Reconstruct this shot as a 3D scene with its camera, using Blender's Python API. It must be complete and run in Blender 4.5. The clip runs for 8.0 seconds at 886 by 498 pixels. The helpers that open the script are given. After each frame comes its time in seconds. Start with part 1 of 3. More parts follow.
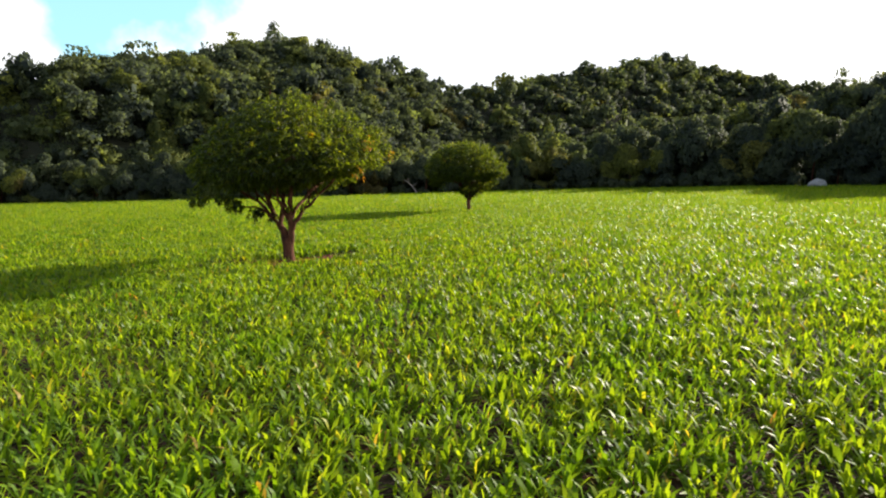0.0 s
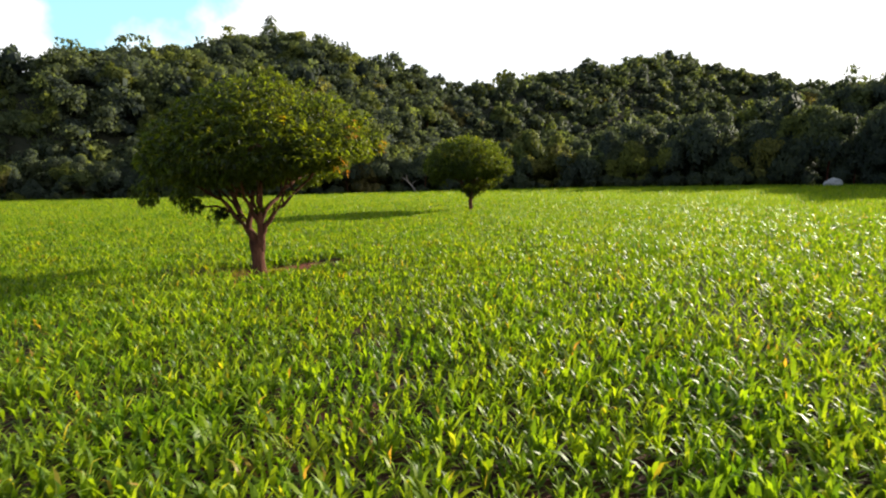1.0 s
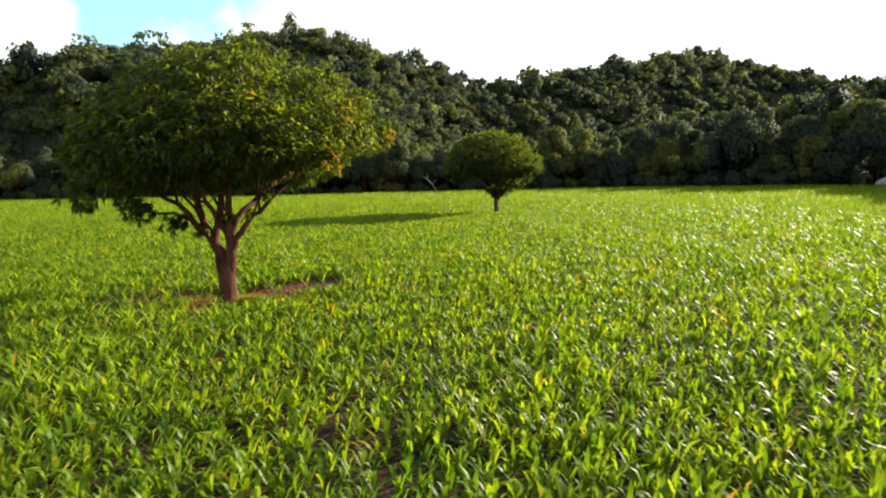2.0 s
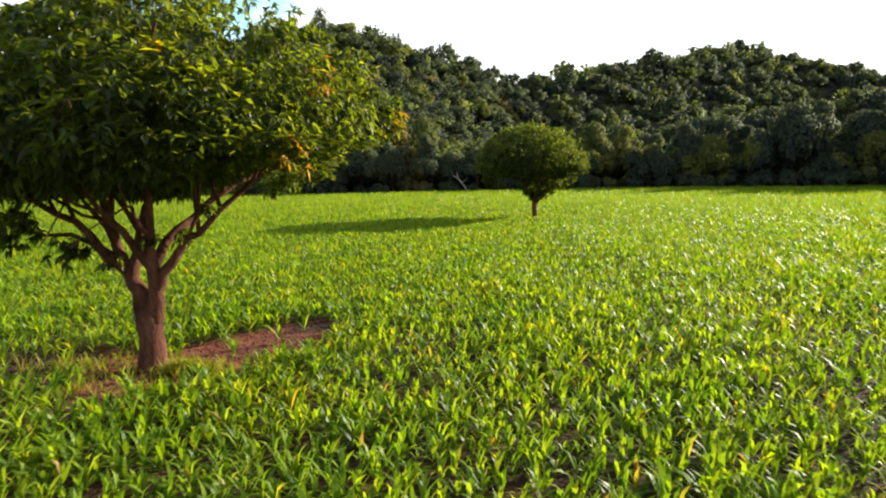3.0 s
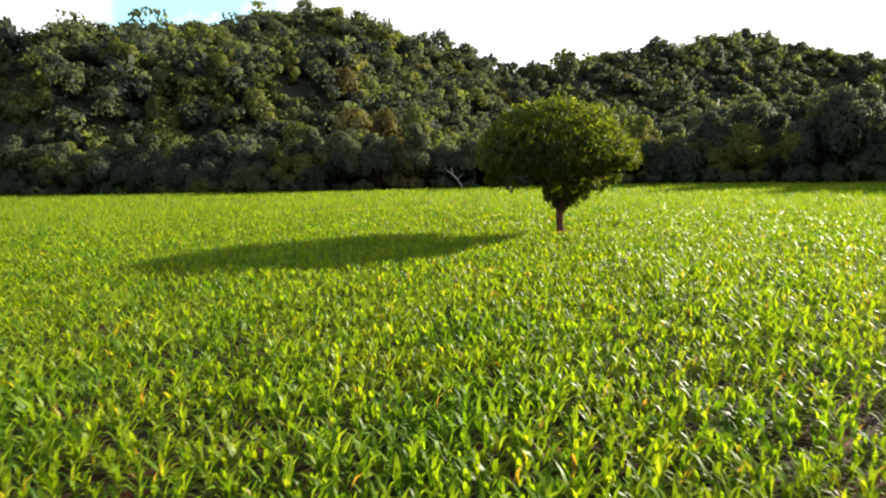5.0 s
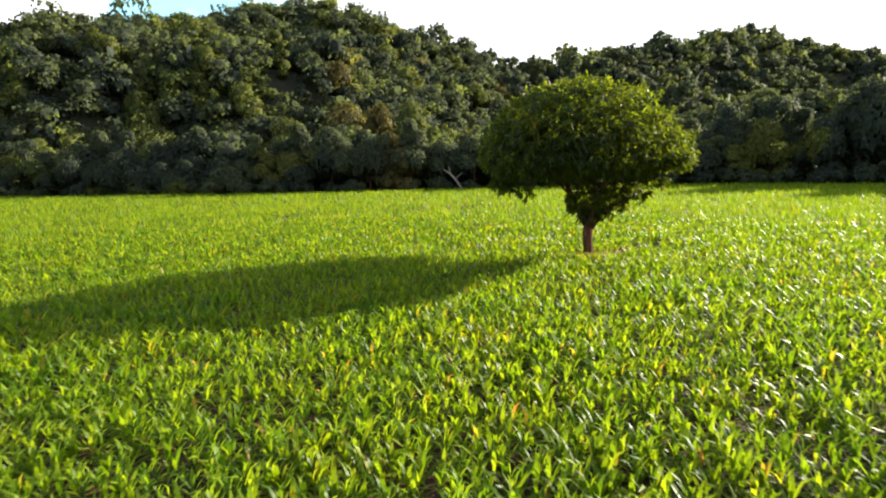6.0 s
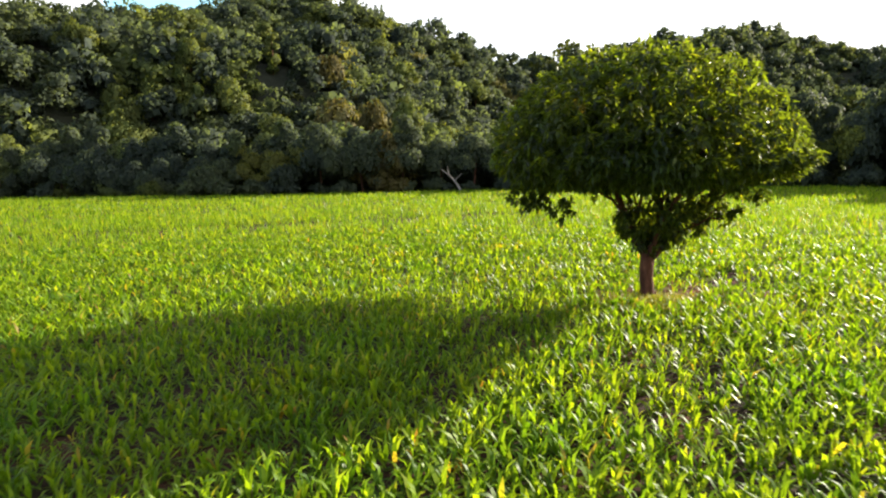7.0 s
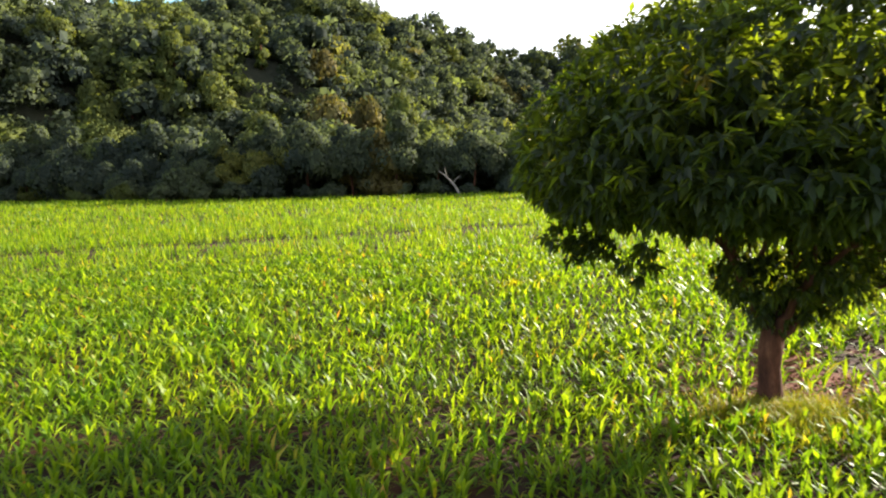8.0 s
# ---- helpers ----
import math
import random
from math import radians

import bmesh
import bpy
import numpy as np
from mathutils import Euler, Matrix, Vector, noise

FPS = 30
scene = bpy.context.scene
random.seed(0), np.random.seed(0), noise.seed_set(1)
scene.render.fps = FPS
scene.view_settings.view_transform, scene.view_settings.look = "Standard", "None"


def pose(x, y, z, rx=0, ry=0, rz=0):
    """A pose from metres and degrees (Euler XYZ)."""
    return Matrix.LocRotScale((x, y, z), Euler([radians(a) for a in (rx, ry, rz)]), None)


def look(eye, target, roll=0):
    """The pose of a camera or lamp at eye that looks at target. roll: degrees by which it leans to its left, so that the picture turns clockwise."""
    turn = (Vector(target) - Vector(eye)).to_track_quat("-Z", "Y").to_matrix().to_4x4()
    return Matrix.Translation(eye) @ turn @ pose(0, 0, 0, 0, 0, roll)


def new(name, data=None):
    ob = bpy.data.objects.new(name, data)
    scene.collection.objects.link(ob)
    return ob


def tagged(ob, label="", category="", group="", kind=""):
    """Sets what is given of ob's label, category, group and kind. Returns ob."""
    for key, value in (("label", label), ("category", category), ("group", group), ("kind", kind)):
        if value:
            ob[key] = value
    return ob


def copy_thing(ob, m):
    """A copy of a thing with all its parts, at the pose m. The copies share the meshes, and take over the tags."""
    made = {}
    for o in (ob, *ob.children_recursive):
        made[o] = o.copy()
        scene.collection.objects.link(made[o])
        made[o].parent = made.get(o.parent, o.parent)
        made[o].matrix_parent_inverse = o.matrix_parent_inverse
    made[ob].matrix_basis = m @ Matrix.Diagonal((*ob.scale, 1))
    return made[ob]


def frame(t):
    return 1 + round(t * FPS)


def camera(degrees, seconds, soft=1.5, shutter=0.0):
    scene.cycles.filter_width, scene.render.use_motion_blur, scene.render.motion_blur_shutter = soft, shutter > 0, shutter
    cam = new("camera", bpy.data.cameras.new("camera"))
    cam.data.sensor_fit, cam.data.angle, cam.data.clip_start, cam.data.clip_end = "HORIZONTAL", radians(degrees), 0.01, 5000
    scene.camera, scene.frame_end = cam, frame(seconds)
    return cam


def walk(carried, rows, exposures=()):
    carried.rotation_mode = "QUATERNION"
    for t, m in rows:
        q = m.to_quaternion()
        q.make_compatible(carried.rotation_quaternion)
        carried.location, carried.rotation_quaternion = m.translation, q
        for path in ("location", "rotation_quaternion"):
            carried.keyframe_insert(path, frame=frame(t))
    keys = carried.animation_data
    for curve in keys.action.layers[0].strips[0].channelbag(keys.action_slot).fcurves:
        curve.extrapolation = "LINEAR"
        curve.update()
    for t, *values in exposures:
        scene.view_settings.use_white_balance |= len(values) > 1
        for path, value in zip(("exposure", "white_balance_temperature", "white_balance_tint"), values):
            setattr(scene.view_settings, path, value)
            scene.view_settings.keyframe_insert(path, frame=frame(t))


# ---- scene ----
# ---------------------------------------------------------------- camera
cam = camera(69.6, 8.0, soft=2.05, shutter=0.14)
PATH = [
    (0, (0.286, 3.789, 2.971), (0.266, 5.776, 2.743), -1.5),
    (0.5, (0.247, 5.48, 2.892), (0.229, 7.467, 2.662), -1.4),
    (1, (0.217, 7.53, 2.835), (0.199, 9.516, 2.603), -1.3),
    (1.5, (0.186, 9.687, 2.794), (0.154, 11.673, 2.561), -1.3),
    (3, (-0.113, 17.06, 2.877), (-0.292, 19.038, 2.639), -1.1),
    (3.5, (-0.256, 19.717, 2.916), (-0.43, 21.695, 2.673), -1.2),
    (4, (-0.392, 22.672, 2.929), (-0.565, 24.649, 2.682), -1.2),
    (4.5, (-0.575, 25.534, 2.932), (-0.744, 27.511, 2.68), -1.2),
    (6, (-1.017, 34.723, 3.07), (-1.179, 36.699, 2.807), -1.2),
    (6.5, (-1.276, 37.831, 3.132), (-1.434, 39.807, 2.867), -1.2),
    (7, (-1.525, 40.721, 3.17), (-1.679, 42.697, 2.904), -1.0),
    (7.5, (-1.737, 43.687, 3.328), (-1.886, 45.663, 3.058), -1.0),
    (8, (-1.873, 46.408, 3.434), (-2.021, 48.384, 3.162), -1.1),
]
walk(cam, [(t, look(eye, target, roll)) for t, eye, target, roll in PATH],
     exposures=[(0.0, 1.34), (1.5, 1.4), (3.0, 1.56), (4.5, 1.68), (6.0, 1.74), (7.0, 1.86), (8.0, 2.04)])

# ---------------------------------------------------------------- light
SUN_AZ, SUN_EL = 53.0, 19.0  # degrees: clockwise from +y, above the horizon


def make_world():
    world = bpy.data.worlds.new("sky")
    scene.world = world
    world.use_nodes = True
    nt = world.node_tree
    bg = nt.nodes["Background"]
    sky = nt.nodes.new("ShaderNodeTexSky")
    sky.sky_type = "NISHITA"
    sky.sun_disc = False
    sky.sun_elevation, sky.sun_rotation = radians(SUN_EL), radians(SUN_AZ)
    sky.air_density, sky.dust_density, sky.ozone_density = 0.85, 0.8, 1.6
    # thin bright cloud all over, with one blue gap high on the far side of the hill
    coord = nt.nodes.new("ShaderNodeTexCoord")
    cloud = nt.nodes.new("ShaderNodeTexNoise")
    cloud.inputs["Scale"].default_value = 5.0
    cloud.inputs["Detail"].default_value = 8.0
    cloud.inputs["Roughness"].default_value = 0.5
    gap = nt.nodes.new("ShaderNodeVectorMath")
    gap.operation = "DISTANCE"
    gap.inputs[1].default_value = (-0.285, 0.89, 0.36)
    add = nt.nodes.new("ShaderNodeMath")
    add.operation = "MULTIPLY_ADD"
    add.inputs[1].default_value = 0.95
    ramp = nt.nodes.new("ShaderNodeValToRGB")
    ramp.color_ramp.elements[0].position, ramp.color_ramp.elements[0].color = 0.60, (0.62, 0.62, 0.62, 1)
    ramp.color_ramp.elements[1].position, ramp.color_ramp.elements[1].color = 0.70, (0.85, 0.85, 0.85, 1)
    mix = nt.nodes.new("ShaderNodeMix")
    mix.data_type = "RGBA"
    tone = nt.nodes.new("ShaderNodeTexNoise")
    tone.inputs["Scale"].default_value = 3.0
    shade = nt.nodes.new("ShaderNodeValToRGB")
    shade.color_ramp.elements[0].position, shade.color_ramp.elements[0].color = 0.35, (5.0, 5.05, 5.25, 1)
    shade.color_ramp.elements[1].position, shade.color_ramp.elements[1].color = 0.6, (6.2, 6.03, 5.8, 1)
    link = nt.links.new
    link(coord.outputs["Generated"], cloud.inputs["Vector"])
    link(coord.outputs["Generated"], tone.inputs["Vector"])
    link(coord.outputs["Generated"], gap.inputs[0])
    link(gap.outputs["Value"], add.inputs[0])
    link(cloud.outputs["Fac"], add.inputs[2])
    link(add.outputs["Value"], ramp.inputs["Fac"])
    link(tone.outputs["Fac"], shade.inputs["Fac"])
    link(sky.outputs["Color"], mix.inputs["A"])
    # cloud glows towards the sun, and thins out to clear sky away from it and overhead
    side = nt.nodes.new("ShaderNodeVectorMath")
    side.operation = "DOT_PRODUCT"
    side.inputs[1].default_value = (math.sin(radians(SUN_AZ)) * math.cos(radians(SUN_EL)), math.cos(radians(SUN_AZ)) * math.cos(radians(SUN_EL)), math.sin(radians(SUN_EL)))
    glow = nt.nodes.new("ShaderNodeMapRange")
    glow.inputs["From Min"].default_value, glow.inputs["From Max"].default_value = -0.75, 0.15
    glow.inputs["To Min"].default_value, glow.inputs["To Max"].default_value = 0.28, 1.0
    part = nt.nodes.new("ShaderNodeSeparateXYZ")
    high = nt.nodes.new("ShaderNodeMapRange")
    high.inputs["From Min"].default_value, high.inputs["From Max"].default_value = 0.4, 0.85
    high.inputs["To Min"].default_value, high.inputs["To Max"].default_value = 1.0, 0.15
    both = nt.nodes.new("ShaderNodeMath")
    both.operation = "MULTIPLY"
    cover = nt.nodes.new("ShaderNodeMath")
    cover.operation = "MULTIPLY"
    link(coord.outputs["Generated"], side.inputs[0])
    link(coord.outputs["Generated"], part.inputs["Vector"])
    link(side.outputs["Value"], glow.inputs["Value"])
    link(part.outputs["Z"], high.inputs["Value"])
    link(glow.outputs["Result"], both.inputs[0])
    link(high.outputs["Result"], both.inputs[1])
    link(both.outputs["Value"], cover.inputs[0])
    link(ramp.outputs["Color"], cover.inputs[1])
    link(cover.outputs["Value"], mix.inputs["Factor"])
    # pale cyan where the cloud thins out over the hill
    thin = nt.nodes.new("ShaderNodeMix")
    thin.data_type = "RGBA"
    thin.inputs["A"].default_value = (2.3, 4.7, 5.2, 1)
    thick = nt.nodes.new("ShaderNodeValToRGB")
    thick.color_ramp.elements[0].position, thick.color_ramp.elements[1].position = 0.60, 0.70
    link(add.outputs["Value"], thick.inputs["Fac"])
    link(thick.outputs["Color"], thin.inputs["Factor"])
    link(shade.outputs["Color"], thin.inputs["B"])
    link(thin.outputs["Result"], mix.inputs["B"])
    link(mix.outputs["Result"], bg.inputs["Color"])
    bg.inputs["Strength"].default_value = 0.1


make_world()
sun_data = bpy.data.lights.new("sun", "SUN")
sun_data.energy, sun_data.angle, sun_data.color = 5.0, radians(0.6), (1.0, 0.9, 0.74)
sun = new("sun", sun_data)
az, el = radians(SUN_AZ), radians(SUN_EL)
toward_sun = Vector((math.sin(az) * math.cos(el), math.cos(az) * math.cos(el), math.sin(el)))
sun.matrix_world = look(toward_sun * 300, (0, 0, 0))


# ---------------------------------------------------------------- materials
def blank(name):
    m = bpy.data.materials.new(name)
    m.use_nodes = True
    nt = m.node_tree
    return m, nt, nt.nodes["Principled BSDF"], nt.nodes["Material Output"]


def ramp_node(nt, stops):
    r = nt.nodes.new("ShaderNodeValToRGB")
    els = r.color_ramp.elements
    while len(els) < len(stops):
        els.new(0.5)
    for e, (p, c) in zip(els, stops):
        e.position, e.color = p, (*c, 1)
    return r


def noise_node(nt, scale, detail=4.0, rough=0.55, vector=None):
    n = nt.nodes.new("ShaderNodeTexNoise")
    n.inputs["Scale"].default_value = scale
    n.inputs["Detail"].default_value = detail
    n.inputs["Roughness"].default_value = rough
    if vector:
        nt.links.new(vector, n.inputs["Vector"])
    return n


def blend(nt, mode, a, b, fac=1.0):
    n = nt.nodes.new("ShaderNodeMix")
    n.data_type, n.blend_type = "RGBA", mode
    if isinstance(fac, float):
        n.inputs["Factor"].default_value = fac
    else:
        nt.links.new(fac, n.inputs["Factor"])
    for key, v in (("A", a), ("B", b)):
        if isinstance(v, tuple):
            n.inputs[key].default_value = (*v, 1)
        else:
            nt.links.new(v, n.inputs[key])
    return n.outputs["Result"]


def leaf_material(name, stops, patch_stops, patch_scale, glow, see_through, rough, cell=0.0, spec=0.5):
    """Leaves: gloss on top, daylight through the blade. stops: leaf by leaf; patch_stops: by stretch of ground or by tree."""
    m, nt, bsdf, out = blank(name)
    link = nt.links.new
    geo = nt.nodes.new("ShaderNodeNewGeometry")
    each = ramp_node(nt, stops)
    link(geo.outputs["Random Per Island"], each.inputs["Fac"])
    patch = ramp_node(nt, patch_stops)
    if cell:
        v = nt.nodes.new("ShaderNodeTexVoronoi")
        v.inputs["Scale"].default_value = cell
        link(geo.outputs["Position"], v.inputs["Vector"])
        sep = nt.nodes.new("ShaderNodeSeparateColor")
        link(v.outputs["Color"], sep.inputs["Color"])
        link(sep.outputs["Red"], patch.inputs["Fac"])
    else:
        n = noise_node(nt, patch_scale, 3.0, 0.6, geo.outputs["Position"])
        link(n.outputs["Fac"], patch.inputs["Fac"])
    colour = blend(nt, "MULTIPLY", each.outputs["Color"], patch.outputs["Color"])
    grain = noise_node(nt, 60.0 if not cell else 4.0, 2.0, 0.6, geo.outputs["Position"])
    dapple = ramp_node(nt, [(0.3, (0.78, 0.78, 0.78)), (0.7, (1.0, 1.0, 1.0))])
    link(grain.outputs["Fac"], dapple.inputs["Fac"])
    colour = blend(nt, "MULTIPLY", colour, dapple.outputs["Color"])
    link(colour, bsdf.inputs["Base Color"])
    bsdf.inputs["Roughness"].default_value = rough
    bsdf.inputs["Specular IOR Level"].default_value = spec
    trans = nt.nodes.new("ShaderNodeBsdfTranslucent")
    link(blend(nt, "MULTIPLY", colour, glow), trans.inputs["Color"])
    both = nt.nodes.new("ShaderNodeMixShader")
    both.inputs["Fac"].default_value = see_through
    link(bsdf.outputs["BSDF"], both.inputs[1])
    link(trans.outputs["BSDF"], both.inputs[2])
    link(both.outputs["Shader"], out.inputs["Surface"])
    return m


def rough_material(name, stops, scale, stretch, bump, rough=0.9, fine=6.0):
    m, nt, bsdf, out = blank(name)
    link = nt.links.new
    geo = nt.nodes.new("ShaderNodeNewGeometry")
    mp = nt.nodes.new("ShaderNodeMapping")
    mp.inputs["Scale"].default_value = stretch
    link(geo.outputs["Position"], mp.inputs["Vector"])
    n = noise_node(nt, scale, 8.0, 0.65, mp.outputs["Vector"])
    r = ramp_node(nt, stops)
    link(n.outputs["Fac"], r.inputs["Fac"])
    n2 = noise_node(nt, scale * fine, 6.0, 0.6, mp.outputs["Vector"])
    r2 = ramp_node(nt, [(0.3, (0.6, 0.6, 0.6)), (0.7, (1.0, 1.0, 1.0))])
    link(n2.outputs["Fac"], r2.inputs["Fac"])
    link(blend(nt, "MULTIPLY", r.outputs["Color"], r2.outputs["Color"]), bsdf.inputs["Base Color"])
    bsdf.inputs["Roughness"].default_value = rough
    bsdf.inputs["Specular IOR Level"].default_value = 0.12
    b = nt.nodes.new("ShaderNodeBump")
    b.inputs["Strength"].default_value = 0.8
    b.inputs["Distance"].default_value = bump
    link(n2.outputs["Fac"], b.inputs["Height"])
    link(b.outputs["Normal"], bsdf.inputs["Normal"])
    return m


SOIL = rough_material("soil", [(0.3, (0.024, 0.017, 0.011)), (0.52, (0.050, 0.025, 0.015)), (0.75, (0.15, 0.055, 0.028))], 0.9, (1, 1, 1), 0.05)


def redden(m, spots):
    """Dry red earth in ragged patches round the given spots (x, y, reach)."""
    nt = m.node_tree
    link = nt.links.new
    bsdf = nt.nodes["Principled BSDF"]
    colour = bsdf.inputs["Base Color"].links[0].from_socket
    geo = nt.nodes.new("ShaderNodeNewGeometry")
    rag = noise_node(nt, 1.1, 5.0, 0.6, geo.outputs["Position"])
    for x, y, reach in spots:
        away = nt.nodes.new("ShaderNodeVectorMath")
        away.operation = "DISTANCE"
        away.inputs[1].default_value = (x, y, 0)
        link(geo.outputs["Position"], away.inputs[0])
        near = nt.nodes.new("ShaderNodeMath")
        near.operation = "MULTIPLY_ADD"
        near.inputs[1].default_value = -0.5 / reach
        link(away.outputs["Value"], near.inputs[0])
        link(rag.outputs["Fac"], near.inputs[2])
        r = ramp_node(nt, [(0.0, (0, 0, 0)), (0.25, (1, 1, 1))])
        link(near.outputs["Value"], r.inputs["Fac"])
        red = ramp_node(nt, [(0.3, (0.075, 0.025, 0.016)), (0.7, (0.20, 0.068, 0.038))])
        link(rag.outputs["Fac"], red.inputs["Fac"])
        colour = blend(nt, "MIX", colour, red.outputs["Color"], r.outputs["Color"])
    link(colour, bsdf.inputs["Base Color"])


redden(SOIL, ((-4.6, 26.6, 2.7), (2.9, 55.8, 2.6)))
BARK = rough_material("bark", [(0.3, (0.035, 0.015, 0.011)), (0.52, (0.105, 0.042, 0.025)), (0.75, (0.21, 0.095, 0.055))], 5.0, (1, 1, 0.35), 0.04)
PALE_BARK = rough_material("pale_bark", [(0.3, (0.14, 0.12, 0.1)), (0.7, (0.32, 0.28, 0.24))], 3.0, (1, 1, 0.3), 0.02)
STONE = rough_material("pale_stone", [(0.3, (0.28, 0.28, 0.27)), (0.7, (0.45, 0.45, 0.43))], 1.5, (1, 1, 1), 0.05)
CORN = leaf_material("corn_leaf", [(0.0, (0.059, 0.121, 0.010)), (0.5, (0.128, 0.212, 0.014)), (0.95, (0.234, 0.322, 0.022)), (0.985, (0.31, 0.30, 0.04)), (1.0, (0.34, 0.19, 0.06))],
                     [(0.3, (0.67, 0.84, 0.75)), (0.5, (0.98, 1.0, 1.0)), (0.68, (1.06, 1.0, 0.85)), (0.75, (1.7, 1.1, 0.9))], 0.5, (1.92, 1.71, 0.4), 0.53, 0.42, spec=0.12)
WITHERED = leaf_material("withered_leaf", [(0.0, (0.12, 0.15, 0.02)), (0.5, (0.28, 0.22, 0.02)), (0.75, (0.34, 0.19, 0.02)), (1.0, (0.34, 0.13, 0.02))],
                         [(0.3, (0.85, 0.8, 0.8)), (0.7, (1.1, 1.0, 0.9))], 2.0, (1.7, 1.5, 0.6), 0.45, 0.5, spec=0.2)
GRASS = leaf_material("grass_blade", [(0.0, (0.18, 0.22, 0.014)), (0.6, (0.28, 0.31, 0.02)), (1.0, (0.36, 0.27, 0.06))],
                      [(0.3, (0.85, 0.9, 0.8)), (0.7, (1.1, 1.0, 0.9))], 0.8, (1.5, 1.4, 0.6), 0.45, 0.5, spec=0.2)
MANGO = leaf_material("mango_leaf", [(0.0, (0.020, 0.026, 0.014)), (0.6, (0.031, 0.042, 0.016)), (0.95, (0.052, 0.072, 0.020)), (1.0, (0.12, 0.12, 0.03))],
                      [(0.35, (0.8, 0.9, 1.1)), (0.58, (1.0, 1.0, 1.0)), (0.68, (1.5, 1.45, 0.8)), (0.75, (4.2, 2.2, 0.9))], 1.3, (8.2, 7.5, 0.6), 0.35, 0.45, spec=0.16)
# russet tint stands in for warm sunlight on ordinary green crowns
FOREST_WARM_SUNLIT = leaf_material("warm_sunlit_leaf", [(0.0, (0.065, 0.062, 0.028)), (0.6, (0.105, 0.095, 0.04)), (1.0, (0.15, 0.125, 0.05))],
                            [(0.3, (0.8, 0.9, 0.8)), (0.7, (1.1, 1.0, 0.9))], 0.3, (1.9, 1.75, 0.7), 0.35, 0.65, spec=0.05)
# the column tree's own light green; on round crowns it paints in sunlight
FOREST_PALE_SUNLIT = leaf_material("pale_and_sunlit_leaf", [(0.0, (0.064, 0.082, 0.030)), (0.6, (0.098, 0.120, 0.040)), (1.0, (0.14, 0.158, 0.05))],
                             [(0.3, (0.8, 0.9, 0.8)), (0.7, (1.1, 1.0, 0.9))], 0.3, (1.9, 1.8, 0.7), 0.36, 0.65, spec=0.05)
FOREST = leaf_material("forest_leaf", [(0.0, (0.053, 0.062, 0.046)), (0.6, (0.076, 0.087, 0.056)), (1.0, (0.108, 0.119, 0.068))],
                       [(0.0, (0.56, 0.64, 0.80)), (0.4, (0.75, 0.83, 0.92)), (0.72, (0.94, 1.0, 0.88)), (0.87, (1.2, 1.3, 0.75)), (0.97, (1.55, 1.5, 0.6)), (1.0, (1.7, 1.25, 0.75))], 0.2, (2.3, 2.3, 1.1), 0.42, 0.7, cell=0.16, spec=0.04)
LITTER = rough_material("leaf_litter", [(0.3, (0.024, 0.028, 0.016)), (0.7, (0.045, 0.046, 0.028))], 0.7, (1, 1, 1), 0.08)


# ---------------------------------------------------------------- mesh helpers
def mesh_from(name, co, faces, material, smooth=True):
    """A mesh from arrays: co (n, 3), faces (m, k)."""
    co, faces = np.asarray(co, np.float32), np.asarray(faces, np.int32)
    me = bpy.data.meshes.new(name)
    m, k = faces.shape
    me.vertices.add(len(co))
    me.vertices.foreach_set("co", co.ravel())
    me.loops.add(m * k)
    me.loops.foreach_set("vertex_index", faces.ravel())
    me.polygons.add(m)
    me.polygons.foreach_set("loop_start", np.arange(0, m * k, k, dtype=np.int32))
    me.polygons.foreach_set("use_smooth", np.full(m, smooth))
    me.update(calc_edges=True)
    me.materials.append(material)
    return me


def part_of(name, me, parent, label=""):
    ob = new(name, me)
    ob.parent = parent
    return tagged(ob, label)


def stack(pieces):
    """Joins (co, faces) pairs into one pair."""
    cos, fs, n = [], [], 0
    for co, f in pieces:
        cos.append(co)
        fs.append(f + n)
        n += len(co)
    return np.concatenate(cos), np.concatenate(fs)


def scattered(template, place, yaw, scale):
    """Copies of a template at places, turned about z and scaled; scale is (n,) or (n, 3)."""
    co, f = template
    scale = np.asarray(scale)
    if scale.ndim == 1:
        scale = np.repeat(scale[:, None], 3, 1)
    c, s = np.cos(yaw)[:, None], np.sin(yaw)[:, None]
    x, y, z = co[:, 0][None] * scale[:, :1], co[:, 1][None] * scale[:, 1:2], co[:, 2][None] * scale[:, 2:]
    out = np.stack([c * x - s * y, s * x + c * y, z], -1) + place[:, None, :]
    faces = f[None] + (np.arange(len(place)) * len(co))[:, None, None]
    return out.reshape(-1, 3), faces.reshape(-1, f.shape[1])


def unit(v):
    return v / np.maximum(np.linalg.norm(v, axis=-1, keepdims=True), 1e-9)


def tube(points, radii, sides=9, lump=0.0, rng=None):
    """A tapered tube along points, as (co, quads)."""
    pts, rings = np.asarray(points, float), []
    along = unit(np.gradient(pts, axis=0))
    ref = np.array([0.31, 0.95, 0.05])
    for i, p in enumerate(pts):
        u = unit(np.cross(along[i], ref))
        v = np.cross(along[i], u)
        a = np.arange(sides) * 2 * np.pi / sides
        r = radii[i] * (1 + (lump * rng.uniform(-1, 1, sides) if lump else 0))
        rings.append(p + (np.cos(a) * r)[:, None] * u + (np.sin(a) * r)[:, None] * v)
    co = np.concatenate(rings)
    q = [(i * sides + j, i * sides + (j + 1) % sides, (i + 1) * sides + (j + 1) % sides, (i + 1) * sides + j)
         for i in range(len(pts) - 1) for j in range(sides)]
    return co, np.array(q)


